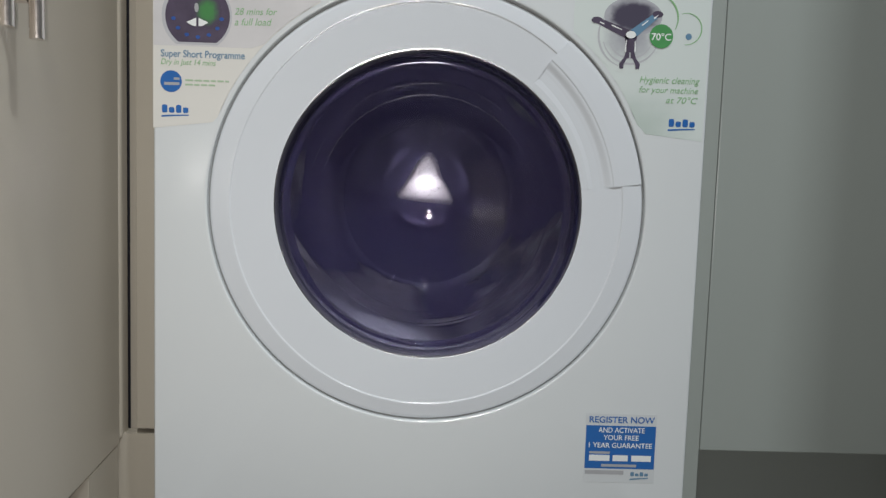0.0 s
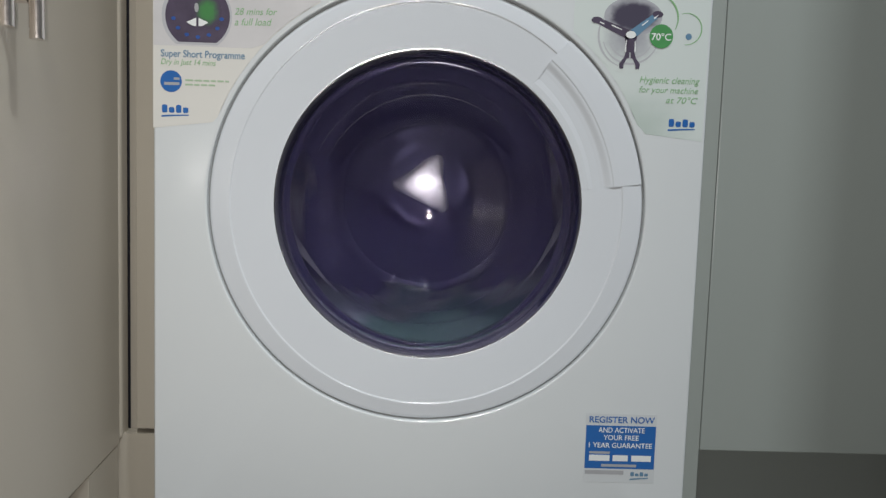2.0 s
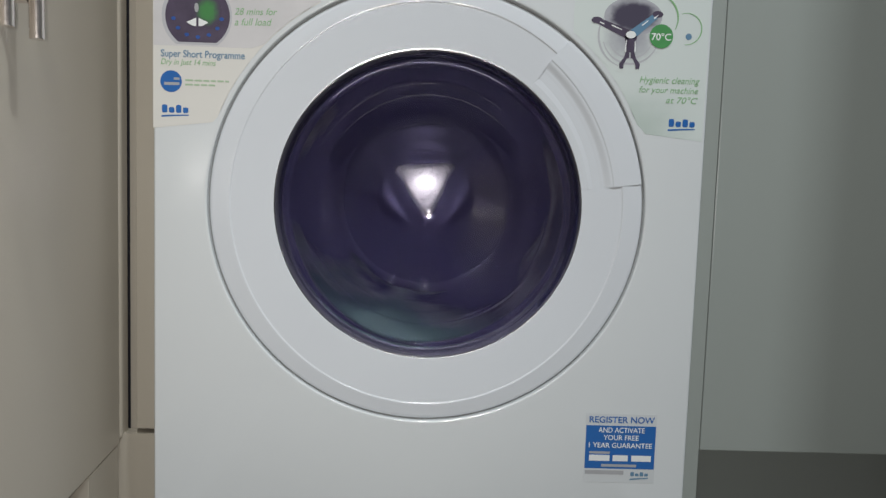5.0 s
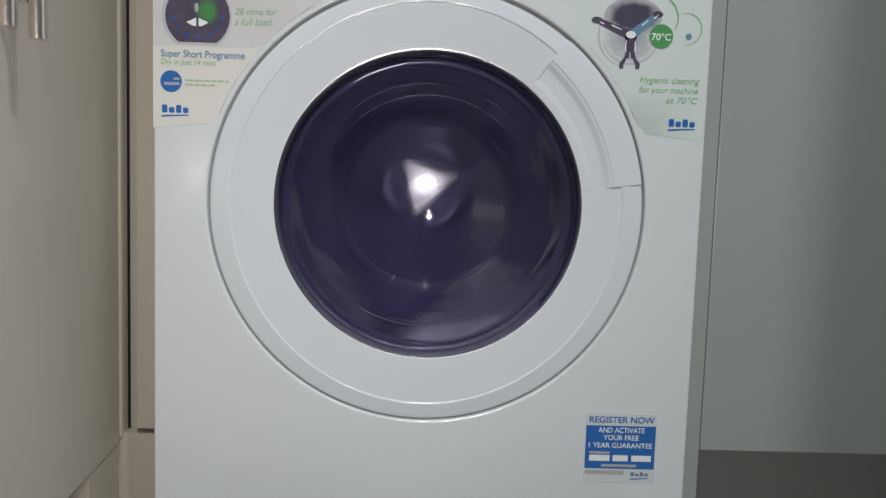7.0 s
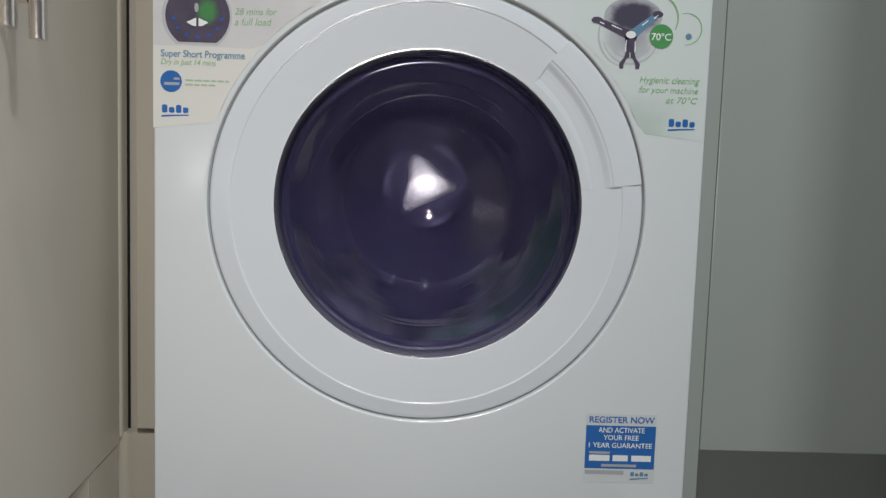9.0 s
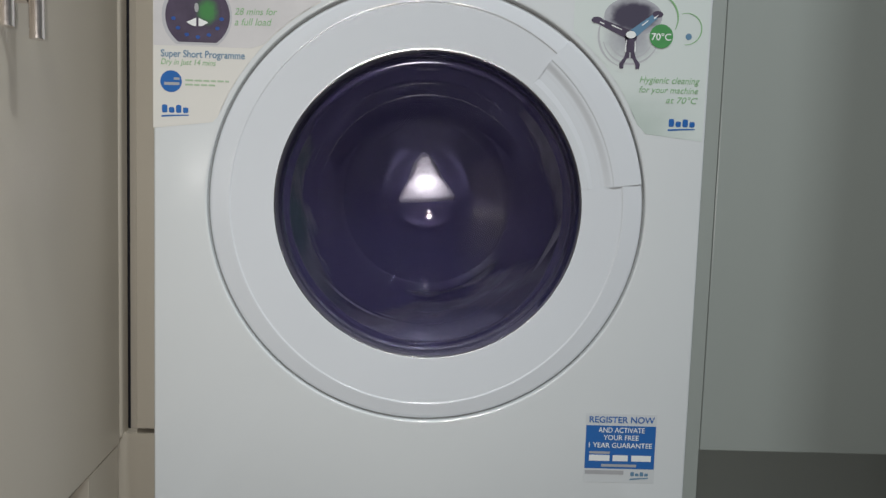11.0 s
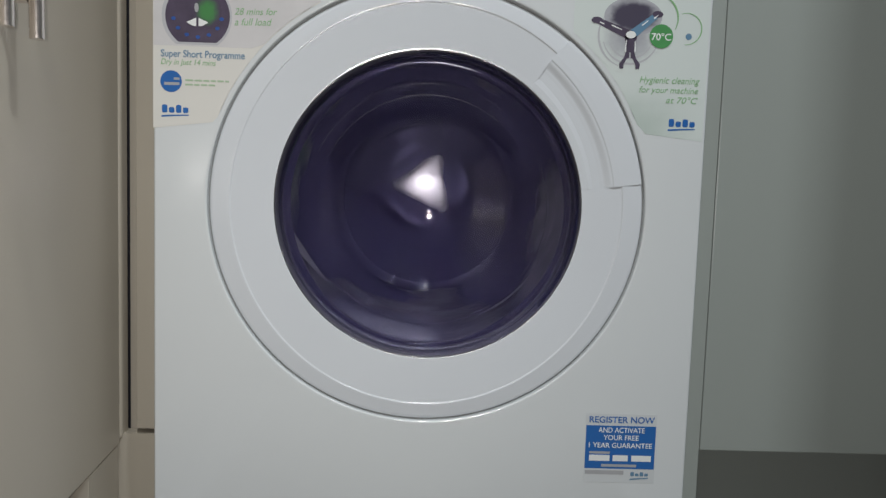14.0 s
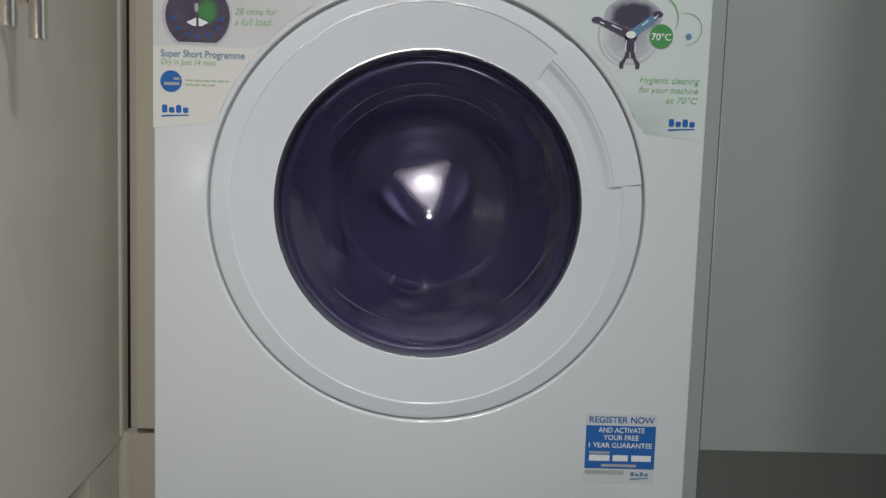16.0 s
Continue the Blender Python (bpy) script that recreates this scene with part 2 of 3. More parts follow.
for fx in (-0.25, 0.25):
    for fy in (0.05, 0.5):
        part("foot", lathe([(0.0, -0.006), (0.018, -0.006), (0.02, 0.0), (0.02, 0.008), (0.0, 0.008)], (0, 0), 20), RUBBER, machine).matrix_basis = pose(fx, fy, 0.006, 90)

# the sunk collar behind the door
part("collar", lathe([(0.2369, 0.0080), (0.2369, 0.0110), (0.2352, 0.0110), (0.2352, 0.0080)], (DX, DZ), 128, closed=True), COLLAR, machine, "shadowed collar behind the door")
part("gasket", lathe(rounded([(0.180, 0.037), (0.186, 0.06), (0.180, 0.075), (0.190, 0.095), (0.186, 0.125), (0.197, 0.14), (0.205, 0.13), (0.209, 0.05), (0.197, 0.03)], 0.006), (DX, DZ + 0.01), 96), RUBBER, machine, "folded grey rubber door gasket", smooth=True)

# the surround: a flat land, a short step, and an outer band that falls back
land = [(0.1677, 0.0082), (0.16775, 0.0074), (0.16785, 0.0070), (0.1680, 0.00678), (0.1684, 0.00666), (0.1695, 0.00654), (0.1720, 0.0063), (0.1755, 0.0060)]
crease = [(0.2105, 0.0027), (0.2118, 0.00263), (0.2122, 0.0025), (0.2125, 0.0022), (0.2128, 0.0019), (0.2132, 0.00172), (0.2138, 0.0017), (0.2150, 0.0018)]
rim = [(0.2302, 0.0033), (0.2330, 0.0037), (0.2341, 0.0043), (0.2347, 0.0053), (0.2349, 0.0070), (0.2349, 0.018)]


def off_centre(bm):
    """The opening for the glass sits a hair to one side in the surround."""
    for v in bm.verts:
        if math.hypot(v.co.x - DX, v.co.z - DZ) < 0.1765:
            v.co += Vector((0.0012, 0.0, 0.0006))
        elif math.hypot(v.co.x - DX, v.co.z - DZ) < 0.2155:      # the step swings wider above and below
            v.co.z += 0.022 * (v.co.z - DZ) * abs(v.co.z - DZ) / 0.213
    return bm


door = part("door", off_centre(lathe(land + crease + rim, (DX, DZ), 160, 51, 368)), PLASTIC, machine, "white plastic door surround", smooth=True)

# grip: a sunk finger hollow and a raised outer lip
hollow = [(0.1815, 0.0064), (0.1900, 0.0059)] + [(0.1925 + 0.0105 * s / 8, 0.0039 + 0.0017 * math.cos(math.pi * s / 8)) for s in range(9)] + [(0.2045, 0.0014), (0.2110, 0.0013)]
grip = [(r - 0.0001, y - 0.0002) for r, y in land] + hollow + [(r + 0.0002, y - 0.0012) for r, y in rim]
part("door_handle", off_centre(lathe(grip, (DX, DZ), 90, 7.9, 51.1, closed=True)), PLASTIC, door, "white moulded grip with finger hollow", smooth=False)

part("glass_rim", off_centre(lathe([(0.1662, 0.022), (0.1667, 0.0092), (0.1671, 0.0087), (0.16765, 0.0084), (0.16765, 0.034), (0.1662, 0.034)], (DX, DZ), 160, closed=True)), BLACK, door, "glossy slate-grey glass rim", smooth=True)
part("trim_ring", off_centre(lathe([(0.1674 + 0.0005 * math.cos(radians(k * 36)), 0.0077 + 0.0007 * math.sin(radians(k * 36))) for k in range(10)], (DX, DZ), 200, closed=True)), TRIM, door, "thin bright trim ring round the glass", smooth=True)
# the bowl falls back in ledges, each with a rounded lip
outer = rounded([(0.1664, 0.0100), (0.1652, 0.024), (0.1644, 0.0265), (0.1631, 0.0372), (0.1560, 0.0412)], 0.0042, 5)
outer += rounded([(0.1545, 0.0440), (0.1397, 0.0632), (0.13935, 0.06324), (0.1284, 0.0783), (0.12805, 0.07834), (0.1085, 0.1035)], 0.0006, 5)
outer += rounded([(0.1075, 0.1048), (0.1000, 0.1125), (0.084, 0.1178), (0.060, 0.1268), (0.033, 0.1330), (0.0, 0.1355)], 0.006, 5)
inner = rounded([(0.0, 0.1415), (0.034, 0.1388), (0.062, 0.1330), (0.0880, 0.1240), (0.1095, 0.1115), (0.1320, 0.0845), (0.1545, 0.053), (0.1650, 0.034), (0.1668, 0.025)], 0.016, 5)
glass = part("door_glass", lathe(outer + inner, (DX, DZ), 160, closed=True), GLASS, door, "dark violet tinted glass bowl with camera haze mixed in", smooth=True)
glass.visible_shadow = False


# ---- the drum, turning clockwise about 101 times a minute ----
BACK = 0.44


def boss_edge(a):
    """Reach of the three-cornered boss towards angle a."""
    off = (a - math.pi / 6 + math.pi / 3) % (2 * math.pi / 3) - math.pi / 3
    return min(0.0325 + 0.88 * (0.0325 / math.cos(off) - 0.0325), 0.0325 + 0.0235 * (0.5 - 0.5 * math.cos(3 * off)) ** 0.8)


def polar(reach0, reach1, height, n=144, steps=24):
    """A ring of skin between two reaches, its depth given by height(r, a)."""
    bm, rings = bmesh.new(), []
    for j in range(steps + 1):
        ring = []
        for i in range(n):
            a = 2 * math.pi * i / n
            r = reach0(a) + (reach1(a) - reach0(a)) * j / steps
            ring.append(bm.verts.new((r * math.cos(a), height(r, a), r * math.sin(a))))
        rings.append(ring)
    for p, q in zip(rings, rings[1:]):
        for i in range(n):
            bm.faces.new((p[i], q[i], q[(i + 1) % n], p[(i + 1) % n]))
    bmesh.ops.remove_doubles(bm, verts=bm.verts, dist=1e-6)
    return bm


def back_depth(r, a):
    over = max(0.0, r - boss_edge(a))
    petal = math.exp(-((r - 0.074) / 0.010) ** 2) * (0.5 + 0.5 * math.cos(3 * (a + math.pi / 2) + 0.25)) ** 1.5
    y = 0.0008 + 1.5 * boss_edge(a) ** 2 + 0.30 * over * over / (over + 0.006) - 0.0042 * petal
    return y if r < 0.16 else y - 0.22 * (r - 0.16)


def boss_depth(r, a):
    e = boss_edge(a)
    s = min(1.0, r / e)
    return 1.5 * r * r + 0.0010 * max(0.0, (s - 0.8) / 0.2) ** 2


drum = part("drum", lathe(rounded([(0.214, -0.285), (0.2155, -0.289), (0.219, -0.287), (0.230, -0.280), (0.2345, -0.26), (0.2345, -0.02), (0.230, 0.004)], 0.008), (0, 0), 128), DRUM_WALL, machine, "turning brushed steel drum, inner shade put into its colour", smooth=True)
part("back_plate", polar(boss_edge, lambda a: 0.2300, back_depth, 144, 56), SHADED_STEEL, drum, "pressed steel back, the drum's shade in its dark colour", smooth=True)
part("boss", polar(lambda a: 0.0, boss_edge, boss_depth, 144, 16), POLISHED, drum, "polished three-cornered boss", smooth=True)


def lifter():
    bm = bmesh.new()
    rows = []
    for j in range(13):
        v = j / 12
        y = -0.26 + 0.23 * v
        tall = 0.045 * (1 - abs(2 * v - 1) ** 4) ** 0.5 + 0.001
        rows.append([bm.verts.new((0.028 * u, y, -0.234 + tall * (1 - abs(u) ** 2.2))) for u in [i / 6 - 1 for i in range(13)]])
    for p, q in zip(rows, rows[1:]):
        for i in range(12):
            bm.faces.new((p[i], p[i + 1], q[i + 1], q[i]))
    return bm


first = part("lifter", lifter(), LIFTER, drum, "moulded plastic lifter", smooth=True)
for k in (1, 2):
    ob = new("lifter", first.data)
    ob.parent = drum
    ob.matrix_basis = pose(0, 0, 0, 0, 120 * k, 0)


def garment(mat, a0, a1, seed, label):
    """Wet washing pressed to the drum's wall: a creased pad along part of its turn."""
    bm = bmesh.new()
    na, ny, grid = 44, 26, []
    for i in range(na + 1):
        row = []
        for j in range(ny + 1):
            u, v = i / na, j / ny
            swell = (1 - abs(2 * u - 1) ** 3) * (1 - abs(2 * v - 1) ** 4)
            a = radians(a0 + (a1 - a0) * u + 5 * noise.noise((seed, v * 3, u)))
            fold = noise.noise((a * 3.5 + seed, v * 2.2, 0.3)) + 0.5 * noise.noise((a * 9 + seed, v * 7, 1.7))
            r = 0.2335 - swell * (0.052 + 0.026 * fold)
            row.append(bm.verts.new((r * math.cos(a), -0.265 + 0.235 * v, r * math.sin(a))))
        grid.append(row)
    for p, q in zip(grid, grid[1:]):
        for j in range(ny):
            bm.faces.new((p[j], p[j + 1], q[j + 1], q[j]))
    return tagged(part("garment", bm, mat, smooth=True), label, "clothing", "washing in the drum")


washing = [garment(CLOTH_GREEN, 5, 115, 1.3, "dark green cotton garment pressed against the drum"),
           garment(CLOTH_NAVY, 118, 208, 4.1, "dark navy cotton garment pressed against the drum"),
           garment(CLOTH_GREY, 215, 285, 7.7, "grey cotton garment pressed against the drum"),
           garment(CLOTH_NAVY, 290, 358, 9.2, "small navy garment pressed against the drum")]


# ---- stickers on the machine ----
def ring_edge(x, r=0.2425):
    """Height of the door's surround over x."""
    return DZ + math.sqrt(max(0.0, r * r - (x - DX) ** 2))


def sticker(outline, mat, label):
    return part("sticker", sheet(outline, 0.0001, 0.0003), mat, machine, label)


def printed(name, outline, mat, parent, level=1, label=""):
    return part(name, sheet(outline, -0.00022 - 0.00012 * level, 0.0001), mat, parent, label)


def wordmark(x0, x1, z0, z1, mat, parent):
    """A maker's mark, drawn as plain upright shapes over a rising stroke."""
    w, h = (x1 - x0) / 4, 0.76 * (z1 - z0)
    for k, tall in enumerate((1.0, 0.7, 1.0, 0.7)):
        a, b, c = x0 + (k + 0.08) * w, x0 + (k + 0.86) * w, 0.22 * w
        outline = [(cx + c * math.cos(radians(t)), cz + c * math.sin(radians(t))) for cx, cz, t0 in ((b - c, z0 + tall * h - c, 0), (a + c, z0 + tall * h - c, 90), (a + c, z0 + c, 180), (b - c, z0 + c, 270)) for t in range(t0, t0 + 91, 30)]
        printed("mark", outline, mat, parent)
    printed("mark", [(x0, z0 - 0.0046), (x0 + 1.6 * w, z0 - 0.0036), (x1 - 0.1 * w, z0 - 0.0026), (x1 - 0.1 * w, z0 - 0.0014), (x0 + 1.6 * w, z0 - 0.0020), (x0, z0 - 0.0028)], mat, parent)


OX = CX                           # the stickers' places are given from the room's zero line
dial_steps = 18
ring_x = [-0.2253 + (0.2253 - 0.118) * i / dial_steps - OX for i in range(dial_steps + 1)]
left_sheet = sticker([(-0.2932 - OX, 0.4930), (-0.2305 - OX, 0.5010)] + [(x, ring_edge(x)) for x in ring_x if DZ + 0.082 < ring_edge(x)] + [(-0.118 - OX, 0.70), (-0.2932 - OX, 0.70)], PAPER, "cream printed label with a picture of a programme dial")
photo_top = [(-0.2928 - OX, 0.5795), (-0.1905 - OX, 0.5795)] + [(x, ring_edge(x) + 0.001) for x in ring_x if ring_edge(x) > 0.582] + [(-0.119 - OX, 0.699), (-0.2928 - OX, 0.699)]
printed("photo", photo_top, PHOTO, left_sheet, 0, "pale grey photograph")
printed("dial_ring", [p for p in disc_outline(-0.2475 - OX, 0.6110, 0.0368) if p[1] > 0.5805], INK_PALE, left_sheet, 1)
printed("dial", [p for p in disc_outline(-0.2467 - OX, 0.6110, 0.0338) if p[1] > 0.5812], INK_PLUM, left_sheet, 2, "dark plum dial")
for a in range(-170, 0, 27):
    printed("dot", disc_outline(-0.2467 - OX + 0.0255 * math.cos(radians(a)), 0.6115 + 0.0225 * math.sin(radians(a)), 0.0024, 12, 0.8), INK_NIGHT, left_sheet, 5)
LEAF_PRINT = soft_print("leaf_print", (0.07, 0.24, 0.08), (0.08, 0.062, 0.10), -0.2365 - OX, 0.6160, 0.0150, 0.0180, 0.3)
printed("leaf", disc_outline(-0.2365 - OX, 0.6160, 0.0150, 28, 1.2), LEAF_PRINT, left_sheet, 3, "green leaf glow")
printed("pointer_tip", disc_outline(-0.2478 - OX, 0.6195, 0.0022, 14, 2.2), INK_GREY, left_sheet, 4)
for side in (-1, 1):
    printed("pointer", [(-0.2467 - OX + side * 0.0012, 0.6090), (-0.2467 - OX + side * 0.0115, 0.6042), (-0.2467 - OX + side * 0.005, 0.6005), (-0.2467 - OX + side * 0.0012, 0.6002)], INK_WHITE, left_sheet, 6)
lettering("28 mins for", -0.2080 - OX, -0.1635 - OX, 0.6135, 0.6205, -0.0006, INK_GREEN, left_sheet, 0.25, 0.001)
lettering("a full load", -0.2080 - OX, -0.1690 - OX, 0.6025, 0.6100, -0.0006, INK_GREEN, left_sheet, 0.25, 0.001)
lettering("Super Short Programme", -0.2850 - OX, -0.1970 - OX, 0.5655, 0.5752, -0.0006, INK_DIM, left_sheet, heavy=0.012)
lettering("Dry in just 14 mins", -0.2850 - OX, -0.2275 - OX, 0.5580, 0.5658, -0.0006, INK_GREEN, left_sheet, 0.25)
printed("badge", disc_outline(-0.2743 - OX, 0.5424, 0.0113), INK_BLUE, left_sheet, 1, "round blue badge")
for x0, x1, z0, z1 in ((-0.2715, -0.2655, 0.5440, 0.5465), (-0.2815, -0.2655, 0.5385, 0.5415)):
    printed("line", bar_outline(x0 - OX, x1 - OX, z0, z1), INK_GREY, left_sheet, 2)
for z, x1 in ((0.5440, -0.2135), (0.5395, -0.2250)):
    x = -0.2595
    while x < x1 - 0.004:
        w = 0.004 + 0.005 * random.random()
        printed("word", bar_outline(x - OX, min(x + w, x1) - OX, z - 0.0009, z + 0.0009), INK_FAINT, left_sheet, 1)
        x += w + 0.0016
wordmark(-0.2845 - OX, -0.2550 - OX, 0.5095, 0.5205, INK_BLUE, left_sheet)

right_x = [0.2330 - (0.2330 - 0.150) * i / 16 - OX for i in range(17)]
right_sheet = sticker([(0.2952 - OX, 0.70), (0.150 - OX, 0.70)] + [(x, ring_edge(x)) for x in reversed(right_x) if ring_edge(x) > 0.505] + [(0.2330 - OX, 0.5040), (0.2948 - OX, 0.4975)], soft_print("pale_green_print", (0.50, 0.57, 0.535), (0.655, 0.705, 0.69), 0.215 - OX, 0.505, 0.085, 0.062, 0.1), "pale green printed label with a machine spider picture")
SMOKE = soft_print("smoke_print", (0.40, 0.40, 0.44), (0.66, 0.705, 0.69), 0.2110 - OX, 0.6060, 0.0400, 0.0385, 0.2)
printed("halo", disc_outline(0.2110 - OX, 0.6060, 0.0400, 40, 0.96), SMOKE, right_sheet, 0, "soft grey disc")
DRUM_PRINT = soft_print("drum_print", (0.075, 0.065, 0.10), (0.43, 0.43, 0.47), 0.2130 - OX, 0.6270, 0.0320, 0.0205, 0.55)
printed("drum_picture", disc_outline(0.2130 - OX, 0.6270, 0.0310, 40, 0.63), DRUM_PRINT, right_sheet, 1, "grey plum oval")
for a, far in ((158, 0.040), (40, 0.036), (-90, 0.0175)):
    c, s = math.cos(radians(a)), math.sin(radians(a))
    hub = (0.2115 - OX, 0.6070)
    w = 0.0042 if a > 0 else 0.0056
    printed("arm", [(hub[0] - w * s * 1.2, hub[1] + w * c * 1.2), (hub[0] + far * c - w * s * 0.7, hub[1] + far * s + w * c * 0.7), (hub[0] + far * c + w * s * 0.7, hub[1] + far * s - w * c * 0.7), (hub[0] + w * s * 1.2, hub[1] - w * c * 1.2)], INK_PLUM if a != 40 else INK_DIM, right_sheet, 3)
    if a > 0:
        printed("arm_end", disc_outline(hub[0] + far * c, hub[1] + far * s, 0.0058, 16, 0.6), INK_PLUM, right_sheet, 4)
for side in (-1, 1):
    printed("foot", [(0.2115 - OX + side * u, v) for u, v in ((0.0008, 0.5905), (0.0046, 0.5895), (0.0066, 0.5835), (0.0112, 0.5775), (0.0104, 0.5722), (0.0066, 0.5722), (0.0062, 0.5770), (0.0032, 0.5828), (0.0008, 0.5838))], INK_PLUM, right_sheet, 4)
printed("hub", disc_outline(0.2115 - OX, 0.6080, 0.0055, 16, 0.7), INK_WHITE, right_sheet, 4)
for gx, gz, gw, a in ((0.1960, 0.6150, 0.0120, -22), (0.1800, 0.6190, 0.0050, -22), (0.2260, 0.6205, 0.0080, 40), (0.2375, 0.6275, 0.0055, 40), (0.2066, 0.5960, 0.0120, 88), (0.2165, 0.5960, 0.0110, 92)):
    c, s = math.cos(radians(a)), math.sin(radians(a))
    printed("gleam", [(gx - OX - c * gw / 2 - s * 0.0007, gz - s * gw / 2 + c * 0.0007), (gx - OX - c * gw / 2 + s * 0.0007, gz - s * gw / 2 - c * 0.0007), (gx - OX + c * gw / 2 + s * 0.0004, gz + s * gw / 2 - c * 0.0004), (gx - OX + c * gw / 2 - s * 0.0004, gz + s * gw / 2 + c * 0.0004)], INK_WHITE, right_sheet, 5)
printed("badge", disc_outline(0.2440 - OX, 0.6073, 0.0126), LEAF, right_sheet, 5, "round green temperature badge")
lettering("70°C", 0.2335 - OX, 0.2545 - OX, 0.6030, 0.6108, -0.00105, INK_WHITE, right_sheet, heavy=0.015)
part("swirl", arc_strip(0.2705 - OX, 0.6160, 0.0165, 0.0013, -95, 110), INK_GREEN, right_sheet)
part("swirl", arc_strip(0.2360 - OX, 0.6260, 0.0250, 0.0018, -25, 85, 3), INK_GREEN, right_sheet)
for rr, a0, a1 in ((0.030, -165, -15), (0.024, -160, -20), (0.0345, 150, 250)):
    part("swirl", arc_strip(0.2115 - OX, 0.6075, rr, 0.0022, a0, a1), INK_PALE, right_sheet)
printed("drop", disc_outline(0.2735 - OX, 0.6080, 0.0034, 14), INK_DIM, right_sheet, 1)
lettering("Hygienic cleaning", 0.2235 - OX, 0.2880 - OX, 0.5560, 0.5650, -0.0006, INK_GREEN, right_sheet, 0.25)
lettering("for your machine", 0.2235 - OX, 0.2872 - OX, 0.5460, 0.5545, -0.0006, INK_GREEN, right_sheet, 0.25)
lettering("at 70°C", 0.2530 - OX, 0.2872 - OX, 0.5375, 0.5445, -0.0006, INK_GREEN, right_sheet, 0.25)
wordmark(0.2567 - OX, 0.2867 - OX, 0.5125, 0.5235, INK_BLUE, right_sheet)

notice = sticker(bar_outline(0.1840 - OX, 0.2637 - OX, 0.1160, 0.1948), NOTICE_PAPER, "blue and white registration sticker")
printed("blue_field", bar_outline(0.1848 - OX, 0.2630 - OX, 0.1320, 0.1812), INK_BLUE, notice, 0)
lettering("REGISTER NOW", 0.1880 - OX, 0.2610 - OX, 0.1845, 0.1918, -0.0006, INK_BLUE, notice, heavy=0.015)
lettering("AND ACTIVATE", 0.1985 - OX, 0.2505 - OX, 0.1733, 0.1793, -0.0006, INK_WHITE, notice, heavy=0.01)
lettering("YOUR FREE", 0.2045 - OX, 0.2440 - OX, 0.1648, 0.1706, -0.0006, INK_WHITE, notice, heavy=0.01)
lettering("1 YEAR GUARANTEE", 0.1885 - OX, 0.2595 - OX, 0.1560, 0.1618, -0.0006, INK_WHITE, notice, heavy=0.01)
for x0, x1 in ((0.1895, 0.2125), (0.2160, 0.2330), (0.2370, 0.2590)):
    printed("bar", bar_outline(x0 - OX, x1 - OX, 0.1408, 0.1476), INK_WHITE, notice, 1)
printed("bar", bar_outline(0.1895 - OX, 0.2125 - OX, 0.1490, 0.1516), INK_GREY, notice, 1)
printed("bar", bar_outline(0.2035 - OX, 0.2430 - OX, 0.1342, 0.1372), INK_GREY, notice, 1)
printed("bar", bar_outline(0.1855 - OX, 0.2290 - OX, 0.1255, 0.1300), INK_GREY, notice, 1)
wordmark(0.2365 - OX, 0.2575 - OX, 0.1238, 0.1302, INK_DIM, notice)

# ---- cabinets beside the machine ----
FRONT = 0.05                      # the plane of the cabinet fronts
right = empty("base_cabinet", pose(0.3325, FRONT, 0), "taupe laminate base cabinet beside the washing machine", "cabinet", "kitchen base cabinets")
part("door", box(0.0, 0.267, 0.0, 0.018, 0.1375, 0.86, 0.0015), CABINET_DIM, right, "plain taupe door")
part("carcass", box(0.0, 0.27, 0.0195, 0.57, 0.1375, 0.86), CARCASS, right)
part("plinth", box(0.0, 0.27, 0.058, 0.074, 0.0, 0.1365), CABINET_DIM, right)
part("end_panel", box(-0.0205, -0.0006, 0.0008, 0.55, 0.0, 0.86, 0.0006), CABINET_DIM, right, "narrow end panel reaching the floor")

corner = empty("corner_cabinet", pose(-0.347, FRONT, 0), "taupe corner cabinet with filler panel beside the machine", "cabinet", "kitchen base cabinets")
part("filler", box(0.0155, 0.045, 0.002, 0.020, 0.1468, 0.86, 0.001), CABINET_LIT, corner)
part("plinth", box(-0.06, 0.045, 0.0012, 0.020, 0.0, 0.1410), CABINET_LIT, corner)
part("recess_strip", box(0.0005, 0.0155, 0.0245, 0.0385, 0.1395, 0.86), CABINET_LIT, corner)
# a black sheet behind the slots, in place of their shade
part("shade_backing", box(-0.05, 0.045, 0.040, 0.05, 0.0, 0.86), GAP_SHADE, corner)
part("corner_post", box(-0.03, 0.0005, -0.004, 0.020, 0.1345, 0.86, 0.0050, 5), CABINET_LIT, corner, "rounded corner post")

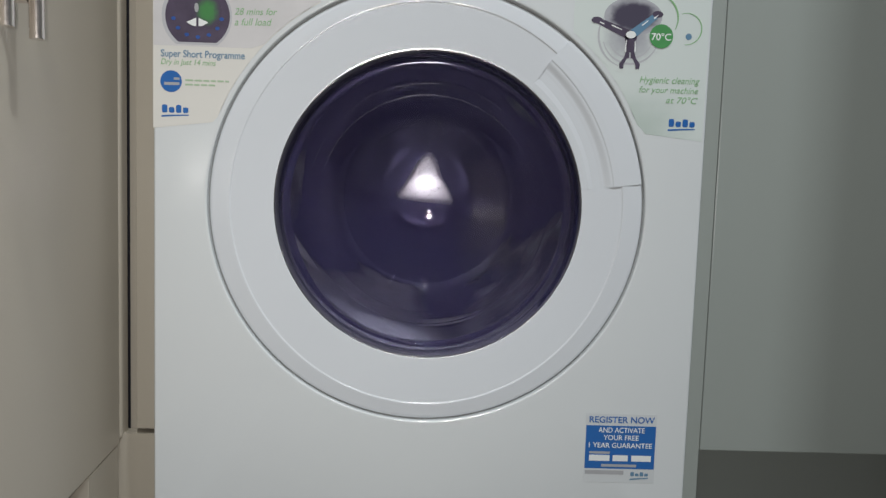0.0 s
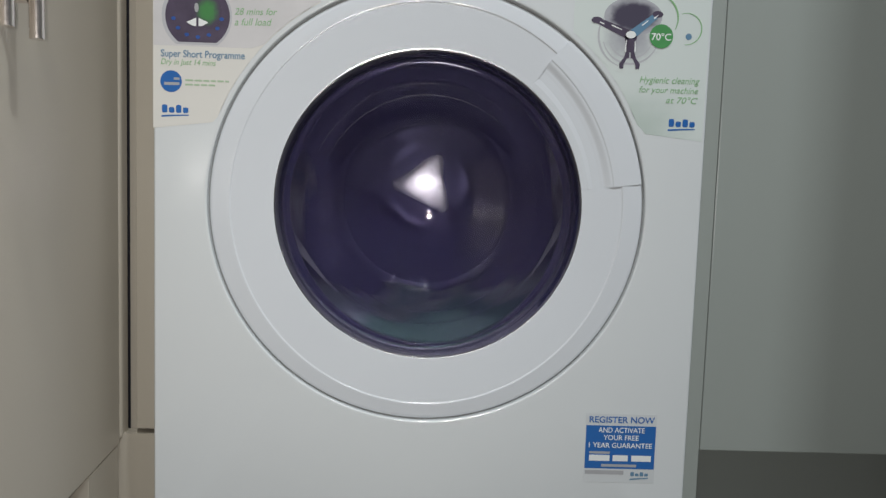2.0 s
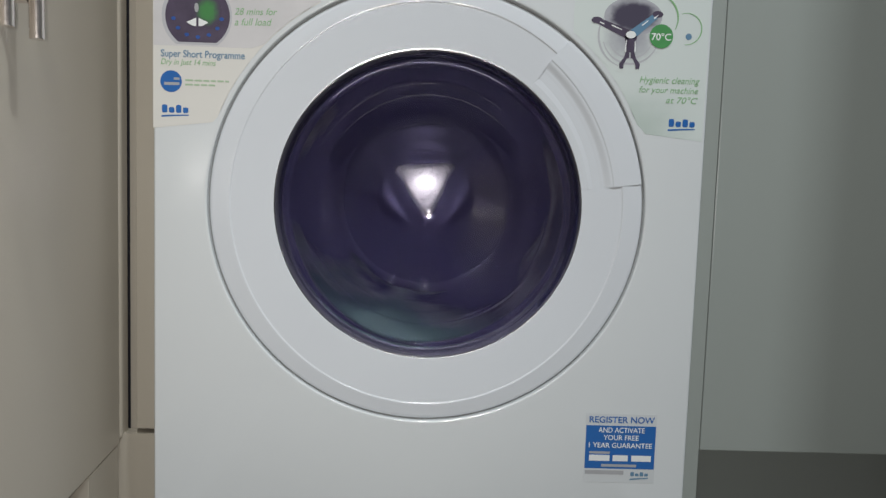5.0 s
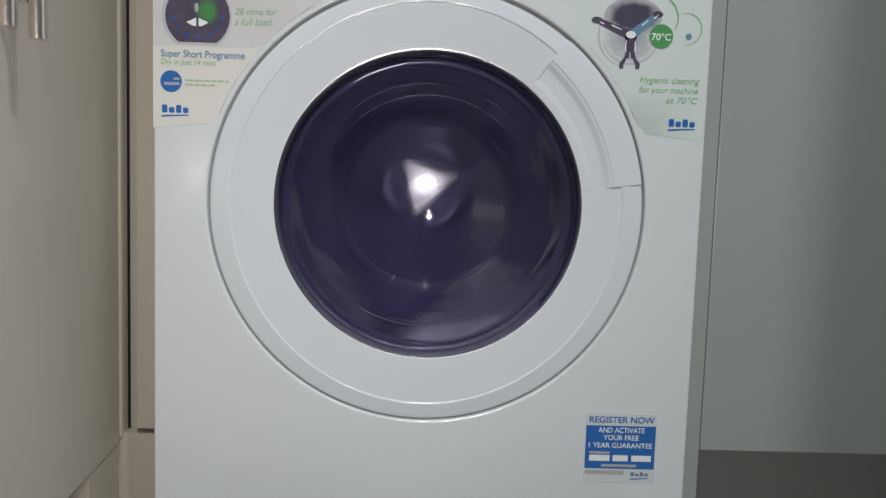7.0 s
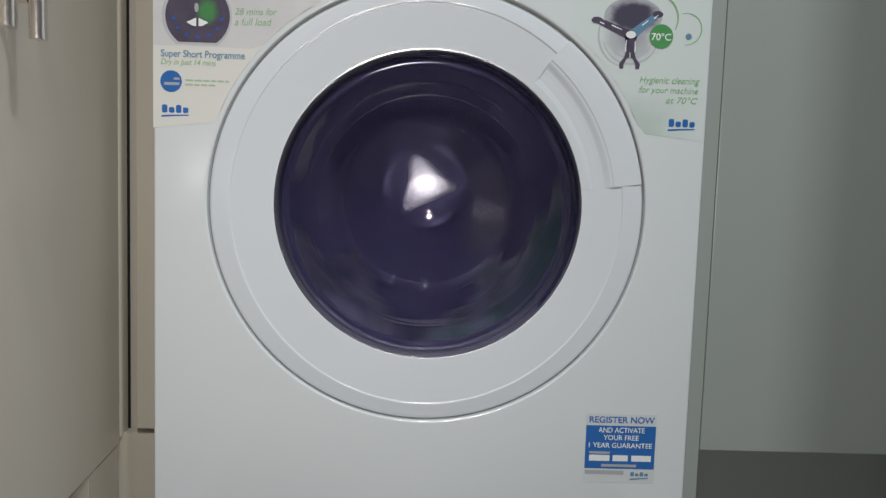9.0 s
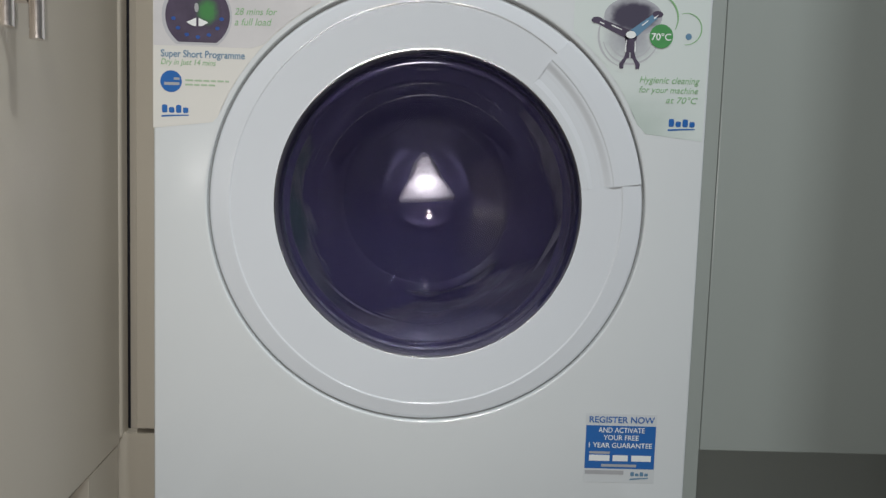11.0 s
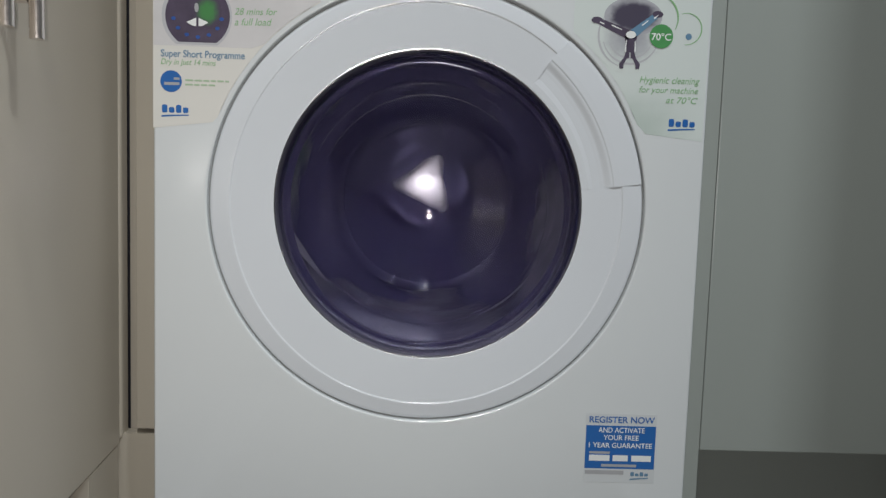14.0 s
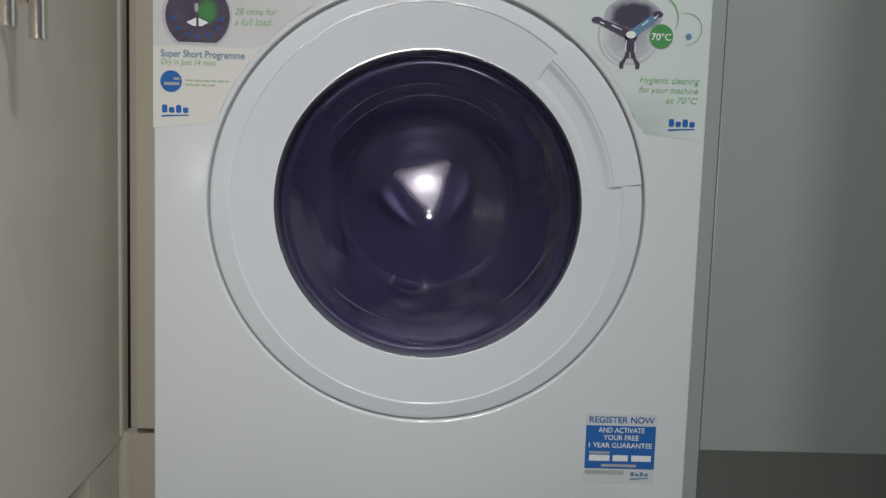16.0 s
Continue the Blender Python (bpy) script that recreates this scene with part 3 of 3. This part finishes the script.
side = empty("base_cabinet", pose(-0.347, FRONT - 0.012, 0, 0, 0, 4.63), "taupe double-door base cabinet with bar handles", "cabinet", "kitchen base cabinets")
for k, (u0, u1) in enumerate(((-0.006, 0.3055), (0.3067, 0.640))):
    leaf = part("door", box(-0.018, 0.0, -u1, -u0, 0.1310, 0.86, 0.0025, 3), CABINET_LIT, side, "plain taupe door")
    hu = 0.2815 if k == 0 else 0.3310
    bar = lathe(rounded([(0.0, 0.0), (0.0053, 0.0), (0.0053, 0.18), (0.0, 0.18)], 0.0007, 2), (0, 0), 28)
    bmesh.ops.rotate(bar, verts=bar.verts, cent=(0, 0, 0), matrix=Matrix.Rotation(radians(90), 3, "X"))
    bmesh.ops.translate(bar, verts=bar.verts, vec=(0.030, -hu, 0.5420))
    handle = part("handle", bar, CHROME, leaf, "satin chrome bar handle", smooth=False)
    for z in (0.572, 0.692):
        stem = lathe([(0.0, 0.0), (0.004, 0.0), (0.004, 0.0245), (0.0, 0.0245)], (0, 0), 16)
        bmesh.ops.rotate(stem, verts=stem.verts, cent=(0, 0, 0), matrix=Matrix.Rotation(radians(-90), 3, "Z"))
        bmesh.ops.translate(stem, verts=stem.verts, vec=(0.0, -hu, z))
        part("stem", stem, CHROME, handle)
part("carcass", box(-0.56, -0.0195, -0.640, 0.0, 0.1310, 0.86), CARCASS, side)
part("plinth", box(-0.022, -0.0006, -0.094, 0.0, 0.0, 0.1306), CABINET_LIT, side)
# a black block that paints the shade under the doors
part("recess", box(-0.055, -0.030, -0.300, 0.0, 0.0, 0.1295), GAP_SHADE, side, "black block standing for shade in the recess under the doors")

# ---- the lights on the ceiling; the side one is added ----
def ceiling_lamp(place, half_x, half_y, label):
    lamp = empty("ceiling_light", pose(place[0], place[1], 2.4), label, "lamp", "ceiling lights")
    part("housing", box(-half_x - 0.02, half_x + 0.02, -half_y - 0.02, half_y + 0.02, -0.03, 0.0, 0.004), PLASTIC, lamp)
    part("diffuser", box(-half_x, half_x, -half_y, half_y, -0.058, -0.0305, 0.008), PLASTIC, lamp)


ceiling_lamp(ADDED_LAMP, 0.08, 0.05, "small white ceiling light, added unseen to light from the right")
ceiling_lamp(SPOT, 0.10, 0.045, "short white ceiling light over the machine, switched on")


# ---- what moves ----
def motions():
    speed = 610.0                 # degrees in a second, clockwise from the front
    steps = range(0, 481)
    walk(drum, [(i / 30, pose(AXIS[0], BACK, AXIS[1], 0, 5 + speed * i / 30, 0)) for i in steps])
    for cloth in washing:
        walk(cloth, [(i / 30, pose(CX + AXIS[0], BACK, AXIS[1], 0, 5 + speed * i / 30, 0)) for i in steps])


motions()
